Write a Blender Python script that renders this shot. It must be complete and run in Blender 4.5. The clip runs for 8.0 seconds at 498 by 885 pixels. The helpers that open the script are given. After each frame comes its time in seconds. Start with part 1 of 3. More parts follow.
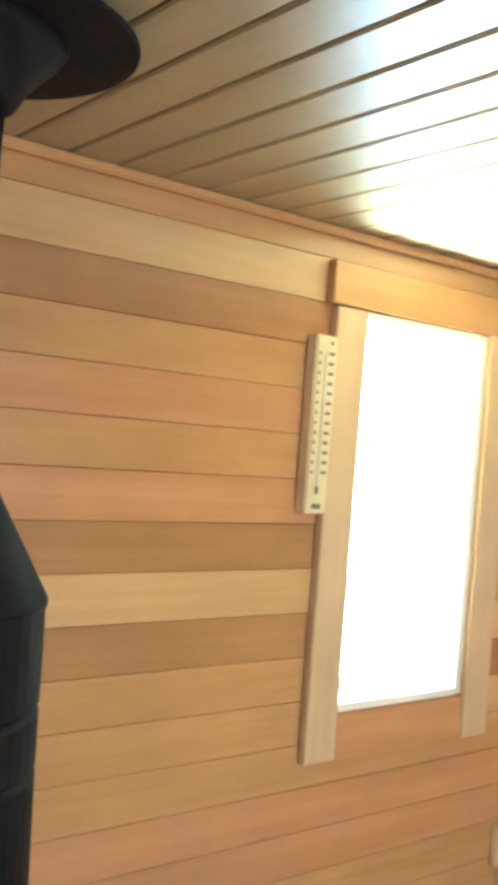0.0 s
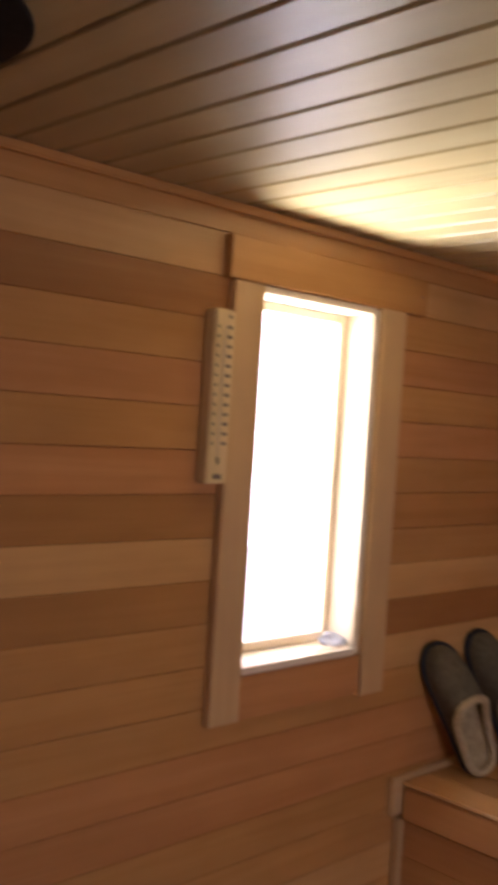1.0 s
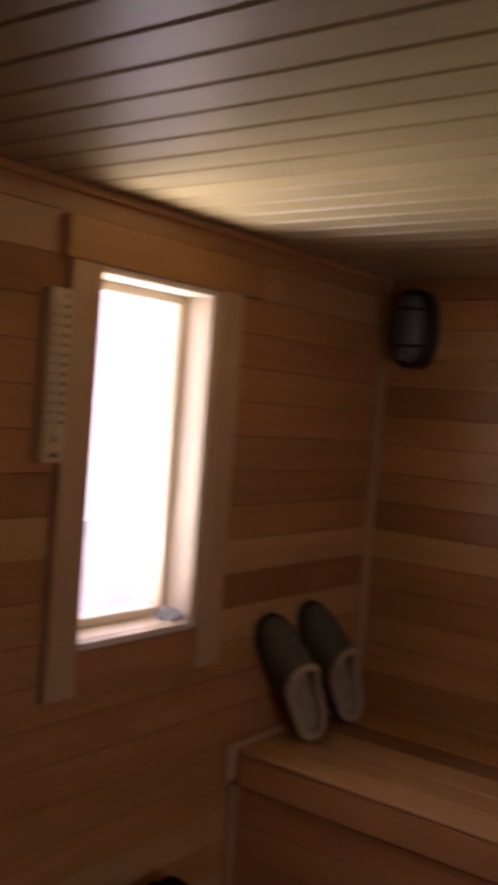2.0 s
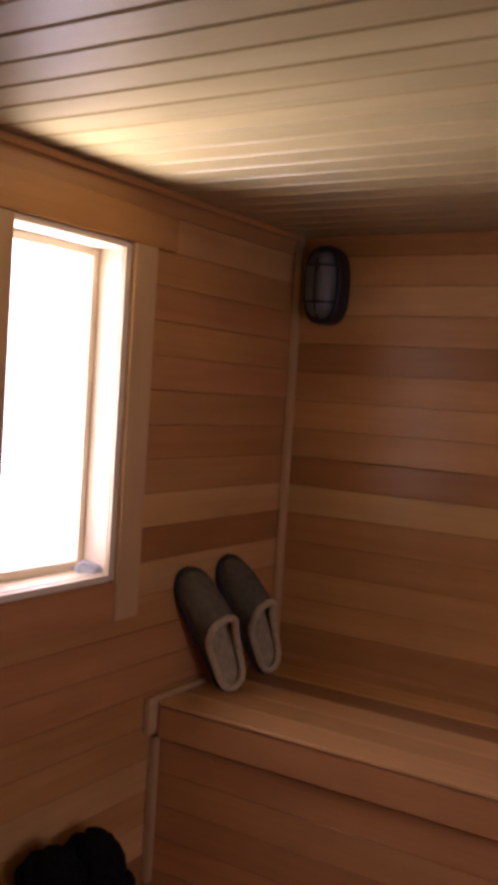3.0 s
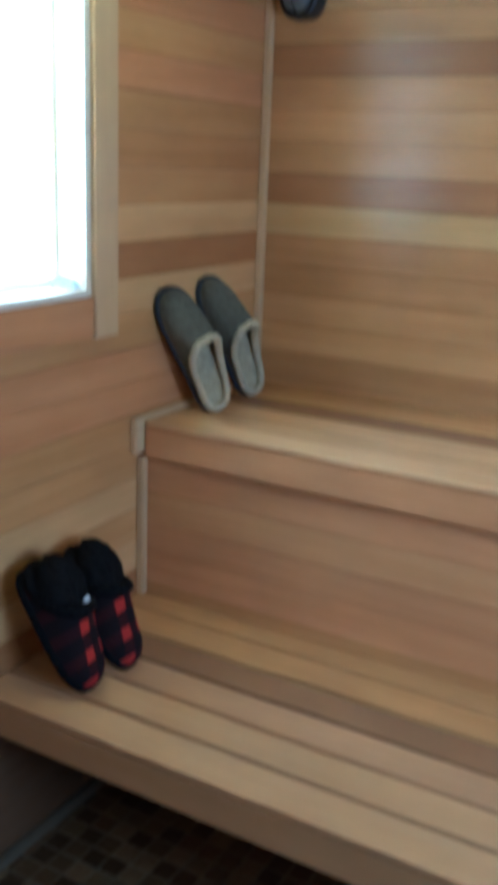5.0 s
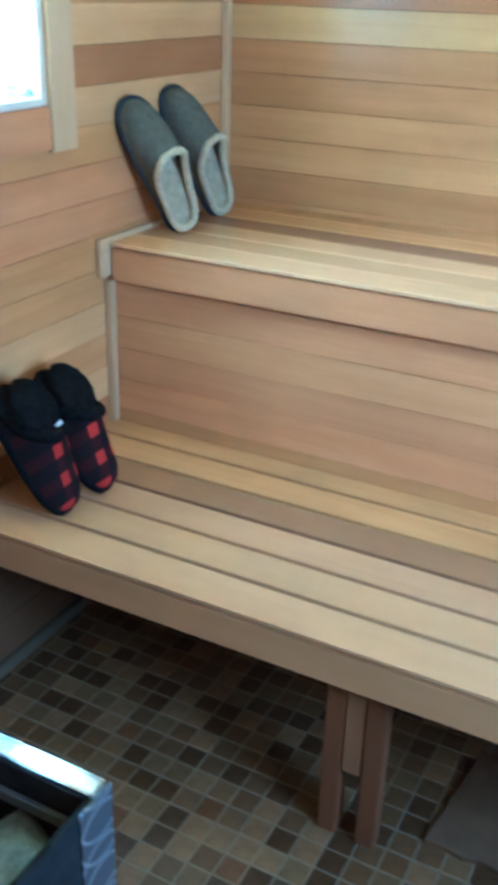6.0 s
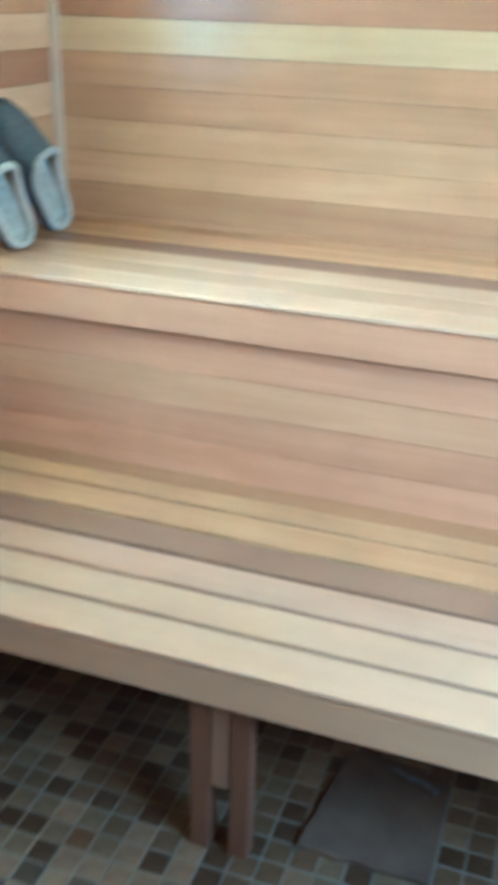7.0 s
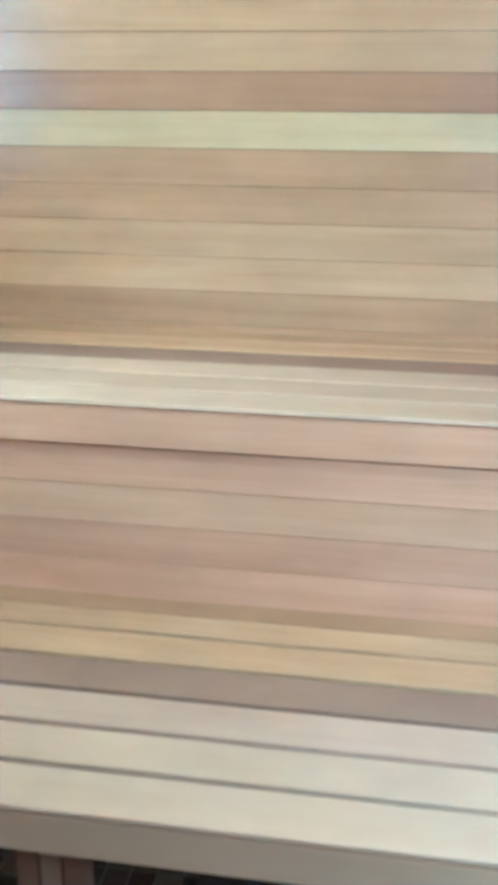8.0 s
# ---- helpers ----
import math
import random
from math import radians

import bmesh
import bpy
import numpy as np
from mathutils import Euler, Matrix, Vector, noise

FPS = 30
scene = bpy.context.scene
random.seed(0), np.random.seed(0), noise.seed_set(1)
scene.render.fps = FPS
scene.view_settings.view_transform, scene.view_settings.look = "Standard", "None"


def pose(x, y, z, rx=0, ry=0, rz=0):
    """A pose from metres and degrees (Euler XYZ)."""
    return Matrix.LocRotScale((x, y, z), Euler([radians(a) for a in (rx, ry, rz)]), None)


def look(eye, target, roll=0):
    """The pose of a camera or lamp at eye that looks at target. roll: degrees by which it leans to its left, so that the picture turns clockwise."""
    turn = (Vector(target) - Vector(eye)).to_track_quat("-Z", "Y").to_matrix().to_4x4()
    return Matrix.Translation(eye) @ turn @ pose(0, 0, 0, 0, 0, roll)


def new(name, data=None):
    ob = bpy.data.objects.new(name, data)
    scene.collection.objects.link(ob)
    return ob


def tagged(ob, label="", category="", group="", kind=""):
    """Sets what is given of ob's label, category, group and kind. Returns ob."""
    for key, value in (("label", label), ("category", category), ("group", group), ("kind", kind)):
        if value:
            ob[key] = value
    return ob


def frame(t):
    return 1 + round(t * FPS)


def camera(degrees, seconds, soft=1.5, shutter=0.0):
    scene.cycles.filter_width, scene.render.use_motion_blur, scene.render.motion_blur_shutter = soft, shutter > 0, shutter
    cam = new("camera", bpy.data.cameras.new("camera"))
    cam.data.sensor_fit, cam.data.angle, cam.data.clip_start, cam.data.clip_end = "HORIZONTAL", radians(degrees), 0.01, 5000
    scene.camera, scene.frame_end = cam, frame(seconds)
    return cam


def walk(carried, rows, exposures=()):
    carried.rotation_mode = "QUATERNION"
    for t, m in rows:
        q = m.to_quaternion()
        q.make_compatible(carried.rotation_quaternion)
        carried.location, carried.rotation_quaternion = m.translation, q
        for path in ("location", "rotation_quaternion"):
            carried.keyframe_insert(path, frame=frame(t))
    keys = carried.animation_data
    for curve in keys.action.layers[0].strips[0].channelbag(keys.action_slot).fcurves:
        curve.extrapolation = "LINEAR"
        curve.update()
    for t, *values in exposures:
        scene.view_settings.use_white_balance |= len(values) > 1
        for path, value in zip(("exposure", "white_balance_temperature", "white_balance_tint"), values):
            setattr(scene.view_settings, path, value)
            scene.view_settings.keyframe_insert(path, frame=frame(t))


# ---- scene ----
cam = camera(29.04, 8.0, soft=5.0, shutter=0.9)
PATH = [
    (0.0, 1.305, -2.3711, 1.7291, 0.0813, -4.5133, 52.1129),
    (0.5, 1.3187, -2.3872, 1.7124, 0.2733, -4.6556, 49.7273),
    (1.0, 1.3314, -2.3912, 1.7272, -1.1142, -3.6686, 46.2329),
    (1.5, 1.3384, -2.4114, 1.7274, -1.1942, -3.8675, 41.3828),
    (2.0, 1.3733, -2.3996, 1.7415, -2.0694, -4.3704, 37.365),
    (2.2, 1.3732, -2.409, 1.7253, -2.1079, -3.9833, 34.3512),
    (3.3, 1.3871, -2.4143, 1.6704, -3.8819, -3.3936, 32.1345),
    (3.5, 1.3902, -2.4197, 1.6593, -5.2889, -3.1058, 32.278),
    (4.0, 1.3735, -2.4084, 1.618, -8.3898, -3.1349, 31.673),
    (4.5, 1.349, -2.4095, 1.5754, -12.3433, -2.8247, 30.7177),
    (4.7, 1.3363, -2.4035, 1.562, -13.6564, -2.5969, 30.3581),
    (5.8, 1.3061, -2.3692, 1.4858, -24.7907, -1.4835, 28.1275),
    (6.0, 1.3193, -2.3749, 1.485, -25.7807, -1.5062, 27.8234),
    (6.5, 1.3537, -2.3514, 1.4916, -26.2764, -1.0798, 24.6419),
    (7.0, 1.3563, -2.338, 1.4969, -25.2553, -1.473, 19.5103),
    (7.5, 1.3665, -2.2785, 1.516, -23.2664, -0.6123, 12.0177),
    (8.0, 1.3801, -2.2167, 1.4853, -20.5388, -0.3106, 8.9015),
]
EXPO = [(0.0, 1.42, 4750, 1), (0.5, 0.4, 5600, 22), (1.0, -0.6, 6500, 42), (1.5, -1.5, 6900, 55), (2.0, -2.05, 6700, 54), (2.2, -1.9, 6700, 54),
        (3.5, -0.95, 6300, 60), (4.0, -0.55, 5700, 48), (4.5, -0.05, 4600, 18), (6.0, 1.47, 3410, -7), (6.5, 1.64, 3380, -6), (7.0, 1.8, 3300, -6), (8.0, 1.6, 3270, -6)]
walk(cam, [(t, pose(x, y, z, 90 + p, r, yw)) for t, x, y, z, p, r, yw in PATH], EXPO)

# ---- plan (metres): window wall x = 0, back wall y = 0, floor z = 0 ----
RX, FY, ZC = 2.45, -3.05, 2.134            # right wall, front wall, ceiling
DY0, DY1, DZ0, DZ1 = -2.35, -1.30, 0.85, 1.90   # unseen opening added in the right wall for the side lamps

# ---- world, sun and daylight ----
SUN_DIR = Vector((0.10, 0.60, -0.80)).normalized()          # the way the sunlight travels
world = bpy.data.worlds.new("world")
scene.world = world
world.use_nodes = True
wt = world.node_tree
sky = wt.nodes.new("ShaderNodeTexSky")
sky.sky_type = 'NISHITA'
sky.sun_disc = False
sky.sun_elevation = math.asin(-SUN_DIR.z)
sky.sun_rotation = math.atan2(-SUN_DIR.x, -SUN_DIR.y)
bg = wt.nodes["Background"]
bg.inputs["Strength"].default_value = 0.15
wt.links.new(sky.outputs["Color"], bg.inputs["Color"])

sun_data = bpy.data.lights.new("sun", 'SUN')
sun_data.energy, sun_data.angle, sun_data.color = 4.5, radians(0.5), (1.0, 0.95, 0.87)
sun = new("sun", sun_data)
sun.matrix_world = look((0, 0, 6), Vector((0, 0, 6)) + SUN_DIR)


def area_light(name, eye, target, w, h, power, color):
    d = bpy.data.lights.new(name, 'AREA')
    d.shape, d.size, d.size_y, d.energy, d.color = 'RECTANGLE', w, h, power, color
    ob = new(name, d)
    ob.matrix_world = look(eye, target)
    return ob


# sky and bright ground seen through the window
area_light("window_daylight", (-0.45, -0.84, 0.92), (0.10, -0.95, 2.10), 0.66, 0.66, 265, (0.78, 1.0, 0.96))
area_light("sky_daylight", (-0.75, -1.42, 2.25), (0.75, -0.40, 0.93), 0.60, 0.60, 13, (0.74, 0.89, 1.0))
# added fill lamps beside the camera, in the unseen side opening: warm, then blue
area_light("side_fill", (RX + 0.03, -2.00, 1.52), (0.4, -1.75, 1.4), 0.68, 0.72, 7.5, (1.0, 0.97, 0.90))
area_light("side_fill_blue", (RX + 0.04, -1.62, 1.30), (1.65, -0.7, 0.45), 0.60, 0.80, 11, (0.64, 0.83, 1.0))


# ---- materials ----
def nodes_of(name):
    m = bpy.data.materials.new(name)
    m.use_nodes = True
    nt = m.node_tree
    return m, nt, nt.nodes["Principled BSDF"], nt.nodes.new, nt.links.new


def setv(node, **kw):
    for k, v in kw.items():
        node.inputs[k.replace("_", " ")].default_value = v


def wood(name, col, rough=0.24, contrast=0.13, island=False, vary=0.06, spec=0.5):
    """Cedar: long streaks along local X, fine grain lines, a few darker patches; each piece gets its own stretch of grain."""
    m, nt, bsdf, add, link = nodes_of(name)
    tc = add("ShaderNodeTexCoord")
    rnd = add("ShaderNodeNewGeometry").outputs["Random Per Island"] if island else add("ShaderNodeObjectInfo").outputs["Random"]
    off = add("ShaderNodeVectorMath"); off.operation = 'SCALE'; off.inputs[0].default_value = (31.0, 17.0, 23.0)
    link(rnd, off.inputs["Scale"])
    sh = add("ShaderNodeVectorMath"); sh.operation = 'ADD'
    link(tc.outputs["Object"], sh.inputs[0]); link(off.outputs[0], sh.inputs[1])

    def layer(scale, detail, dist=0.0):
        mp = add("ShaderNodeMapping"); mp.inputs["Scale"].default_value = scale
        link(sh.outputs[0], mp.inputs["Vector"])
        n = add("ShaderNodeTexNoise"); setv(n, Scale=1.0, Detail=detail, Roughness=0.6, Distortion=dist)
        link(mp.outputs[0], n.inputs["Vector"])
        return n.outputs["Fac"]
    broad = layer((1.1, 16, 16), 3, 0.6)
    streak = layer((2.2, 75, 75), 4, 0.25)
    fine = layer((9, 420, 420), 2)
    patch = layer((3.0, 5.0, 5.0), 3)
    vein = layer((0.45, 30, 30), 2, 0.5)
    mix1 = add("ShaderNodeMath"); mix1.operation = 'MULTIPLY_ADD'; mix1.inputs[1].default_value = 0.25
    link(streak, mix1.inputs[0])
    b2 = add("ShaderNodeMath"); b2.operation = 'MULTIPLY'; b2.inputs[1].default_value = 0.75
    link(broad, b2.inputs[0]); link(b2.outputs[0], mix1.inputs[2])
    ramp = add("ShaderNodeValToRGB")
    r0, r1 = ramp.color_ramp.elements
    r0.position, r1.position = 0.32, 0.68
    lo, hi = 1 - contrast, 1 + contrast * 0.45
    r0.color = (col[0] * lo, col[1] * lo * 0.94, col[2] * lo * 0.86, 1)
    r1.color = (min(col[0] * hi, .9), min(col[1] * hi, .9), min(col[2] * hi, .9), 1)
    link(mix1.outputs[0], ramp.inputs["Fac"])
    hsv = add("ShaderNodeHueSaturation")
    pv = add("ShaderNodeMapRange"); setv(pv, From_Min=0.3, From_Max=0.7, To_Min=0.9, To_Max=1.08)
    link(patch, pv.inputs["Value"])
    rv = add("ShaderNodeMapRange"); setv(rv, To_Min=1 - vary, To_Max=1 + vary)
    link(rnd, rv.inputs["Value"])
    mv = add("ShaderNodeMath"); mv.operation = 'MULTIPLY'
    link(pv.outputs[0], mv.inputs[0]); link(rv.outputs[0], mv.inputs[1]); link(mv.outputs[0], hsv.inputs["Value"])
    ve = add("ShaderNodeMapRange"); setv(ve, From_Min=0.68, From_Max=0.82, To_Min=1.0, To_Max=0.86)
    link(vein, ve.inputs["Value"])
    mv2 = add("ShaderNodeMath"); mv2.operation = 'MULTIPLY'
    link(mv.outputs[0], mv2.inputs[0]); link(ve.outputs[0], mv2.inputs[1]); link(mv2.outputs[0], hsv.inputs["Value"])
    link(ramp.outputs["Color"], hsv.inputs["Color"]); link(hsv.outputs["Color"], bsdf.inputs["Base Color"])
    rr = add("ShaderNodeMapRange"); setv(rr, From_Min=0.3, From_Max=0.7, To_Min=rough, To_Max=rough + 0.03)
    link(streak, rr.inputs["Value"]); link(rr.outputs[0], bsdf.inputs["Roughness"])
    setv(bsdf, Specular_IOR_Level=spec)
    bmp = add("ShaderNodeBump"); setv(bmp, Strength=0.006, Distance=0.001)
    link(fine, bmp.inputs["Height"]); link(bmp.outputs[0], bsdf.inputs["Normal"])
    return m


def rough_mat(name, a, b, scale, rough, metal=0.0, bump=0.3, detail=4, dist=0.004, spec=0.5):
    m, nt, bsdf, add, link = nodes_of(name)
    tc = add("ShaderNodeTexCoord")
    n = add("ShaderNodeTexNoise"); setv(n, Scale=scale, Detail=detail, Roughness=0.65)
    n2 = add("ShaderNodeTexNoise"); setv(n2, Scale=scale * 7, Detail=3)
    link(tc.outputs["Object"], n.inputs["Vector"]); link(tc.outputs["Object"], n2.inputs["Vector"])
    ramp = add("ShaderNodeValToRGB")
    ramp.color_ramp.elements[0].position, ramp.color_ramp.elements[1].position = 0.33, 0.67
    ramp.color_ramp.elements[0].color, ramp.color_ramp.elements[1].color = (*a, 1), (*b, 1)
    link(n.outputs["Fac"], ramp.inputs["Fac"]); link(ramp.outputs["Color"], bsdf.inputs["Base Color"])
    rr = add("ShaderNodeMapRange"); setv(rr, To_Min=rough - 0.08, To_Max=rough + 0.08)
    link(n2.outputs["Fac"], rr.inputs["Value"]); link(rr.outputs[0], bsdf.inputs["Roughness"])
    setv(bsdf, Metallic=metal, Specular_IOR_Level=spec)
    bmp = add("ShaderNodeBump"); setv(bmp, Strength=bump, Distance=dist)
    link(n2.outputs["Fac"], bmp.inputs["Height"]); link(bmp.outputs[0], bsdf.inputs["Normal"])
    return m


PALE = wood("cedar_pale", (0.655, 0.362, 0.130))
YELLOW = wood("cedar_yellow", (0.600, 0.348, 0.114))
TAN = wood("cedar_tan", (0.560, 0.279, 0.088))
PINK = wood("cedar_pink", (0.555, 0.253, 0.089))
MID = wood("cedar_mid", (0.465, 0.221, 0.067))
BROWN = wood("cedar_brown", (0.385, 0.170, 0.052))
# cedar with the shade below the lower bench put into its colour
SHADED = wood("cedar_shaded", (0.15, 0.075, 0.033))
TRIM = wood("cedar_trim", (0.630, 0.410, 0.195), contrast=0.08)
CEIL = wood("cedar_ceiling", (0.425, 0.312, 0.140), rough=0.33, spec=0.35, island=True, vary=0.08, contrast=0.08)
BENCH_PALE = wood("bench_pale", (0.600, 0.332, 0.136), rough=0.22, contrast=0.04)
BENCH_FRONT = wood("bench_front", (0.575, 0.302, 0.112), rough=0.22, contrast=0.05)
BENCH_TAN = wood("bench_tan", (0.555, 0.298, 0.128), rough=0.22, contrast=0.04)
BENCH_DARK = wood("bench_dark", (0.320, 0.159, 0.064), rough=0.22, contrast=0.04)
RISER_TAN = wood("riser_tan", (0.560, 0.267, 0.092))
LEG = wood("leg_red_brown", (0.165, 0.060, 0.015), rough=0.6)
LEG_BLOCK = wood("leg_block_wood", (0.27, 0.122, 0.040), rough=0.6)
SKIRT = wood("skirting_wood", (0.13, 0.092, 0.050), rough=0.5)
BACKING = wood("rough_backing", (0.12, 0.052, 0.022), rough=0.7)
SASH = wood("sash_pine", (0.78, 0.66, 0.47), contrast=0.1)
TILE_DARK = rough_mat("tile_dark_brown", (0.0484, 0.0226, 0.0075), (0.0726, 0.0347, 0.0114), 30, 0.3, bump=0.05)
TILE_BROWN = rough_mat("tile_brown", (0.0920, 0.0452, 0.0146), (0.1209, 0.0614, 0.0206), 30, 0.3, bump=0.05)
TILE_TAN = rough_mat("tile_tan", (0.1597, 0.0838, 0.0297), (0.2079, 0.1122, 0.0403), 30, 0.3, bump=0.05)
TILE_OLIVE = rough_mat("tile_olive", (0.1209, 0.0673, 0.0233), (0.1548, 0.0868, 0.0302), 30, 0.3, bump=0.05)
TILE_RUST = rough_mat("tile_rust", (0.1065, 0.0452, 0.0136), (0.1403, 0.0621, 0.0189), 30, 0.3, bump=0.05)
GROUT = rough_mat("grout", (0.175, 0.120, 0.056), (0.245, 0.168, 0.082), 60, 0.85)
BLACK_PIPE = rough_mat("black_stove_paint", (0.010, 0.0085, 0.007), (0.017, 0.0145, 0.012), 12, 0.6, bump=0.04, spec=0.04)
STEEL = rough_mat("polished_steel", (0.62, 0.64, 0.66), (0.72, 0.74, 0.76), 5, 0.16, metal=1.0, bump=0.03)
POLISHED = rough_mat("mirror_steel", (0.66, 0.67, 0.69), (0.74, 0.75, 0.77), 5, 0.11, metal=1.0, bump=0.02)
DULL = rough_mat("dull_steel", (0.10, 0.095, 0.085), (0.16, 0.15, 0.13), 12, 0.5, bump=0.1)
INNER = rough_mat("near_black_steel", (0.012, 0.012, 0.012), (0.025, 0.023, 0.021), 20, 0.7, spec=0.1)
STONE = rough_mat("stove_stone", (0.17, 0.18, 0.15), (0.46, 0.48, 0.41), 30, 0.8, bump=0.6)
FELT = rough_mat("grey_felt", (0.100, 0.084, 0.054), (0.145, 0.122, 0.079), 60, 0.95, bump=0.6, spec=0.1)
RUBBER = rough_mat("dark_sole", (0.025, 0.025, 0.027), (0.04, 0.04, 0.042), 40, 0.75, spec=0.2)
SOLE_BLACK = rough_mat("black_sole", (0.006, 0.005, 0.005), (0.010, 0.009, 0.009), 40, 0.95, spec=0.04)
FLEECE = rough_mat("cream_fleece", (0.54, 0.42, 0.235), (0.72, 0.58, 0.345), 90, 1.0, bump=1.0, spec=0.05)
# darker than FLEECE: shade inside the slipper is put into the colour
INSOLE = rough_mat("shaded_insole", (0.37, 0.285, 0.155), (0.53, 0.42, 0.24), 50, 1.0, bump=0.8, spec=0.05)
BLACK_FLEECE = rough_mat("black_fleece", (0.006, 0.005, 0.005), (0.016, 0.014, 0.013), 90, 1.0, bump=1.0, spec=0.05)
PLASTIC_BLACK = rough_mat("black_plastic", (0.008, 0.008, 0.008), (0.014, 0.013, 0.013), 20, 0.5, bump=0.05)
FROSTED = rough_mat("frosted_glass", (0.11, 0.11, 0.10), (0.15, 0.15, 0.14), 8, 0.35, bump=0.05)
SCALE_PALE = rough_mat("thermometer_panel", (0.66, 0.48, 0.22), (0.74, 0.55, 0.27), 15, 0.5, bump=0.05)
INK = rough_mat("dark_ink", (0.16, 0.11, 0.085), (0.22, 0.16, 0.12), 30, 0.6, bump=0.0)
LABEL_WHITE = rough_mat("white_label", (0.6, 0.6, 0.62), (0.75, 0.75, 0.77), 30, 0.6, bump=0.1)
SLATE = rough_mat("flagstone", (0.085, 0.044, 0.017), (0.135, 0.074, 0.030), 9, 0.8, bump=0.4, spec=0.25)
CHIP = rough_mat("pale_chip", (0.085, 0.062, 0.038), (0.15, 0.115, 0.075), 40, 0.7, bump=0.3)
SNOW = rough_mat("bright_ground", (0.70, 0.70, 0.72), (0.82, 0.82, 0.83), 3, 0.8)


def plaid():
    m, nt, bsdf, add, link = nodes_of("red_black_plaid")
    tc = add("ShaderNodeTexCoord")
    sep = add("ShaderNodeSeparateXYZ")
    link(tc.outputs["Object"], sep.inputs[0])

    def band(sock, off):
        a = add("ShaderNodeMath"); a.operation = 'MULTIPLY_ADD'; a.inputs[1].default_value = 17.5; a.inputs[2].default_value = off
        link(sock, a.inputs[0])
        f = add("ShaderNodeMath"); f.operation = 'FRACT'; link(a.outputs[0], f.inputs[0])
        g = add("ShaderNodeMath"); g.operation = 'GREATER_THAN'; g.inputs[1].default_value = 0.56; link(f.outputs[0], g.inputs[0])
        return g.outputs[0]
    s = add("ShaderNodeMath"); s.operation = 'ADD'
    link(band(sep.outputs["X"], 10.25), s.inputs[0]); link(band(sep.outputs["Y"], 10.1), s.inputs[1])
    h = add("ShaderNodeMath"); h.operation = 'MULTIPLY'; h.inputs[1].default_value = 0.5
    link(s.outputs[0], h.inputs[0])
    ramp = add("ShaderNodeValToRGB"); ramp.color_ramp.interpolation = 'CONSTANT'
    e = ramp.color_ramp.elements
    e[0].position, e[0].color = 0.0, (0.012, 0.008, 0.008, 1)
    e[1].position, e[1].color = 0.25, (0.028, 0.008, 0.008, 1)
    x = e.new(0.75); x.color = (0.34, 0.026, 0.018, 1)
    link(h.outputs[0], ramp.inputs["Fac"])
    link(ramp.outputs["Color"], bsdf.inputs["Base Color"])
    n = add("ShaderNodeTexNoise"); setv(n, Scale=420.0)
    link(tc.outputs["Object"], n.inputs["Vector"])
    bmp = add("ShaderNodeBump"); setv(bmp, Strength=0.5, Distance=0.002)
    link(n.outputs["Fac"], bmp.inputs["Height"]); link(bmp.outputs[0], bsdf.inputs["Normal"])
    setv(bsdf, Roughness=0.95, Specular_IOR_Level=0.1)
    return m


PLAID = plaid()


def swirled_steel():
    """Polished sheet with overlapping swirl marks in rows."""
    m, nt, bsdf, add, link = nodes_of("swirled_steel")
    tc = add("ShaderNodeTexCoord")
    def rings(off):
        sc = add("ShaderNodeVectorMath"); sc.operation = 'MULTIPLY_ADD'
        sc.inputs[1].default_value, sc.inputs[2].default_value = (0.0, 13.0, 13.0), (0.0, 0.0, off)
        link(tc.outputs["Object"], sc.inputs[0])
        fr = add("ShaderNodeVectorMath"); fr.operation = 'FRACTION'; link(sc.outputs[0], fr.inputs[0])
        sb = add("ShaderNodeVectorMath"); sb.operation = 'SUBTRACT'; sb.inputs[1].default_value = (0.0, 0.5, 0.5)
        link(fr.outputs[0], sb.inputs[0])
        ln = add("ShaderNodeVectorMath"); ln.operation = 'LENGTH'; link(sb.outputs[0], ln.inputs[0])
        rp = add("ShaderNodeValToRGB")
        e = rp.color_ramp.elements
        e[0].position, e[0].color = 0.43, (0.0, 0.0, 0.0, 1)
        e[1].position, e[1].color = 0.46, (1.0, 1.0, 1.0, 1)
        x = e.new(0.50); x.color = (0.0, 0.0, 0.0, 1)
        link(ln.outputs["Value"], rp.inputs["Fac"])
        return rp.outputs["Color"]
    mx = add("ShaderNodeVectorMath"); mx.operation = 'MAXIMUM'
    link(rings(0.0), mx.inputs[0]); link(rings(0.4), mx.inputs[1])
    col = add("ShaderNodeMix"); col.data_type = 'RGBA'
    col.inputs["A"].default_value, col.inputs["B"].default_value = (0.20, 0.205, 0.22, 1), (0.70, 0.72, 0.75, 1)
    link(mx.outputs[0], col.inputs["Factor"]); link(col.outputs["Result"], bsdf.inputs["Base Color"])
    bmp = add("ShaderNodeBump"); setv(bmp, Strength=0.2, Distance=0.002)
    link(mx.outputs[0], bmp.inputs["Height"]); link(bmp.outputs[0], bsdf.inputs["Normal"])
    setv(bsdf, Metallic=0.85, Roughness=0.42)
    return m


SWIRL = swirled_steel()


def glass_mat():
    m, nt, bsdf, add, link = nodes_of("window_glass")
    setv(bsdf, Base_Color=(1, 1, 1, 1), Roughness=0.0, IOR=1.45, Transmission_Weight=1.0)
    return m


GLASS = glass_mat()


def film_mat():
    m, nt, bsdf, add, link = nodes_of("clear_wrap")
    setv(bsdf, Base_Color=(0.75, 0.8, 0.88, 1), Roughness=0.2, Transmission_Weight=0.6)
    return m


WRAP = film_mat()


# ---- mesh helpers ----
def world_of(ob):
    m = ob.matrix_basis.copy()
    return world_of(ob.parent) @ m if ob.parent else m


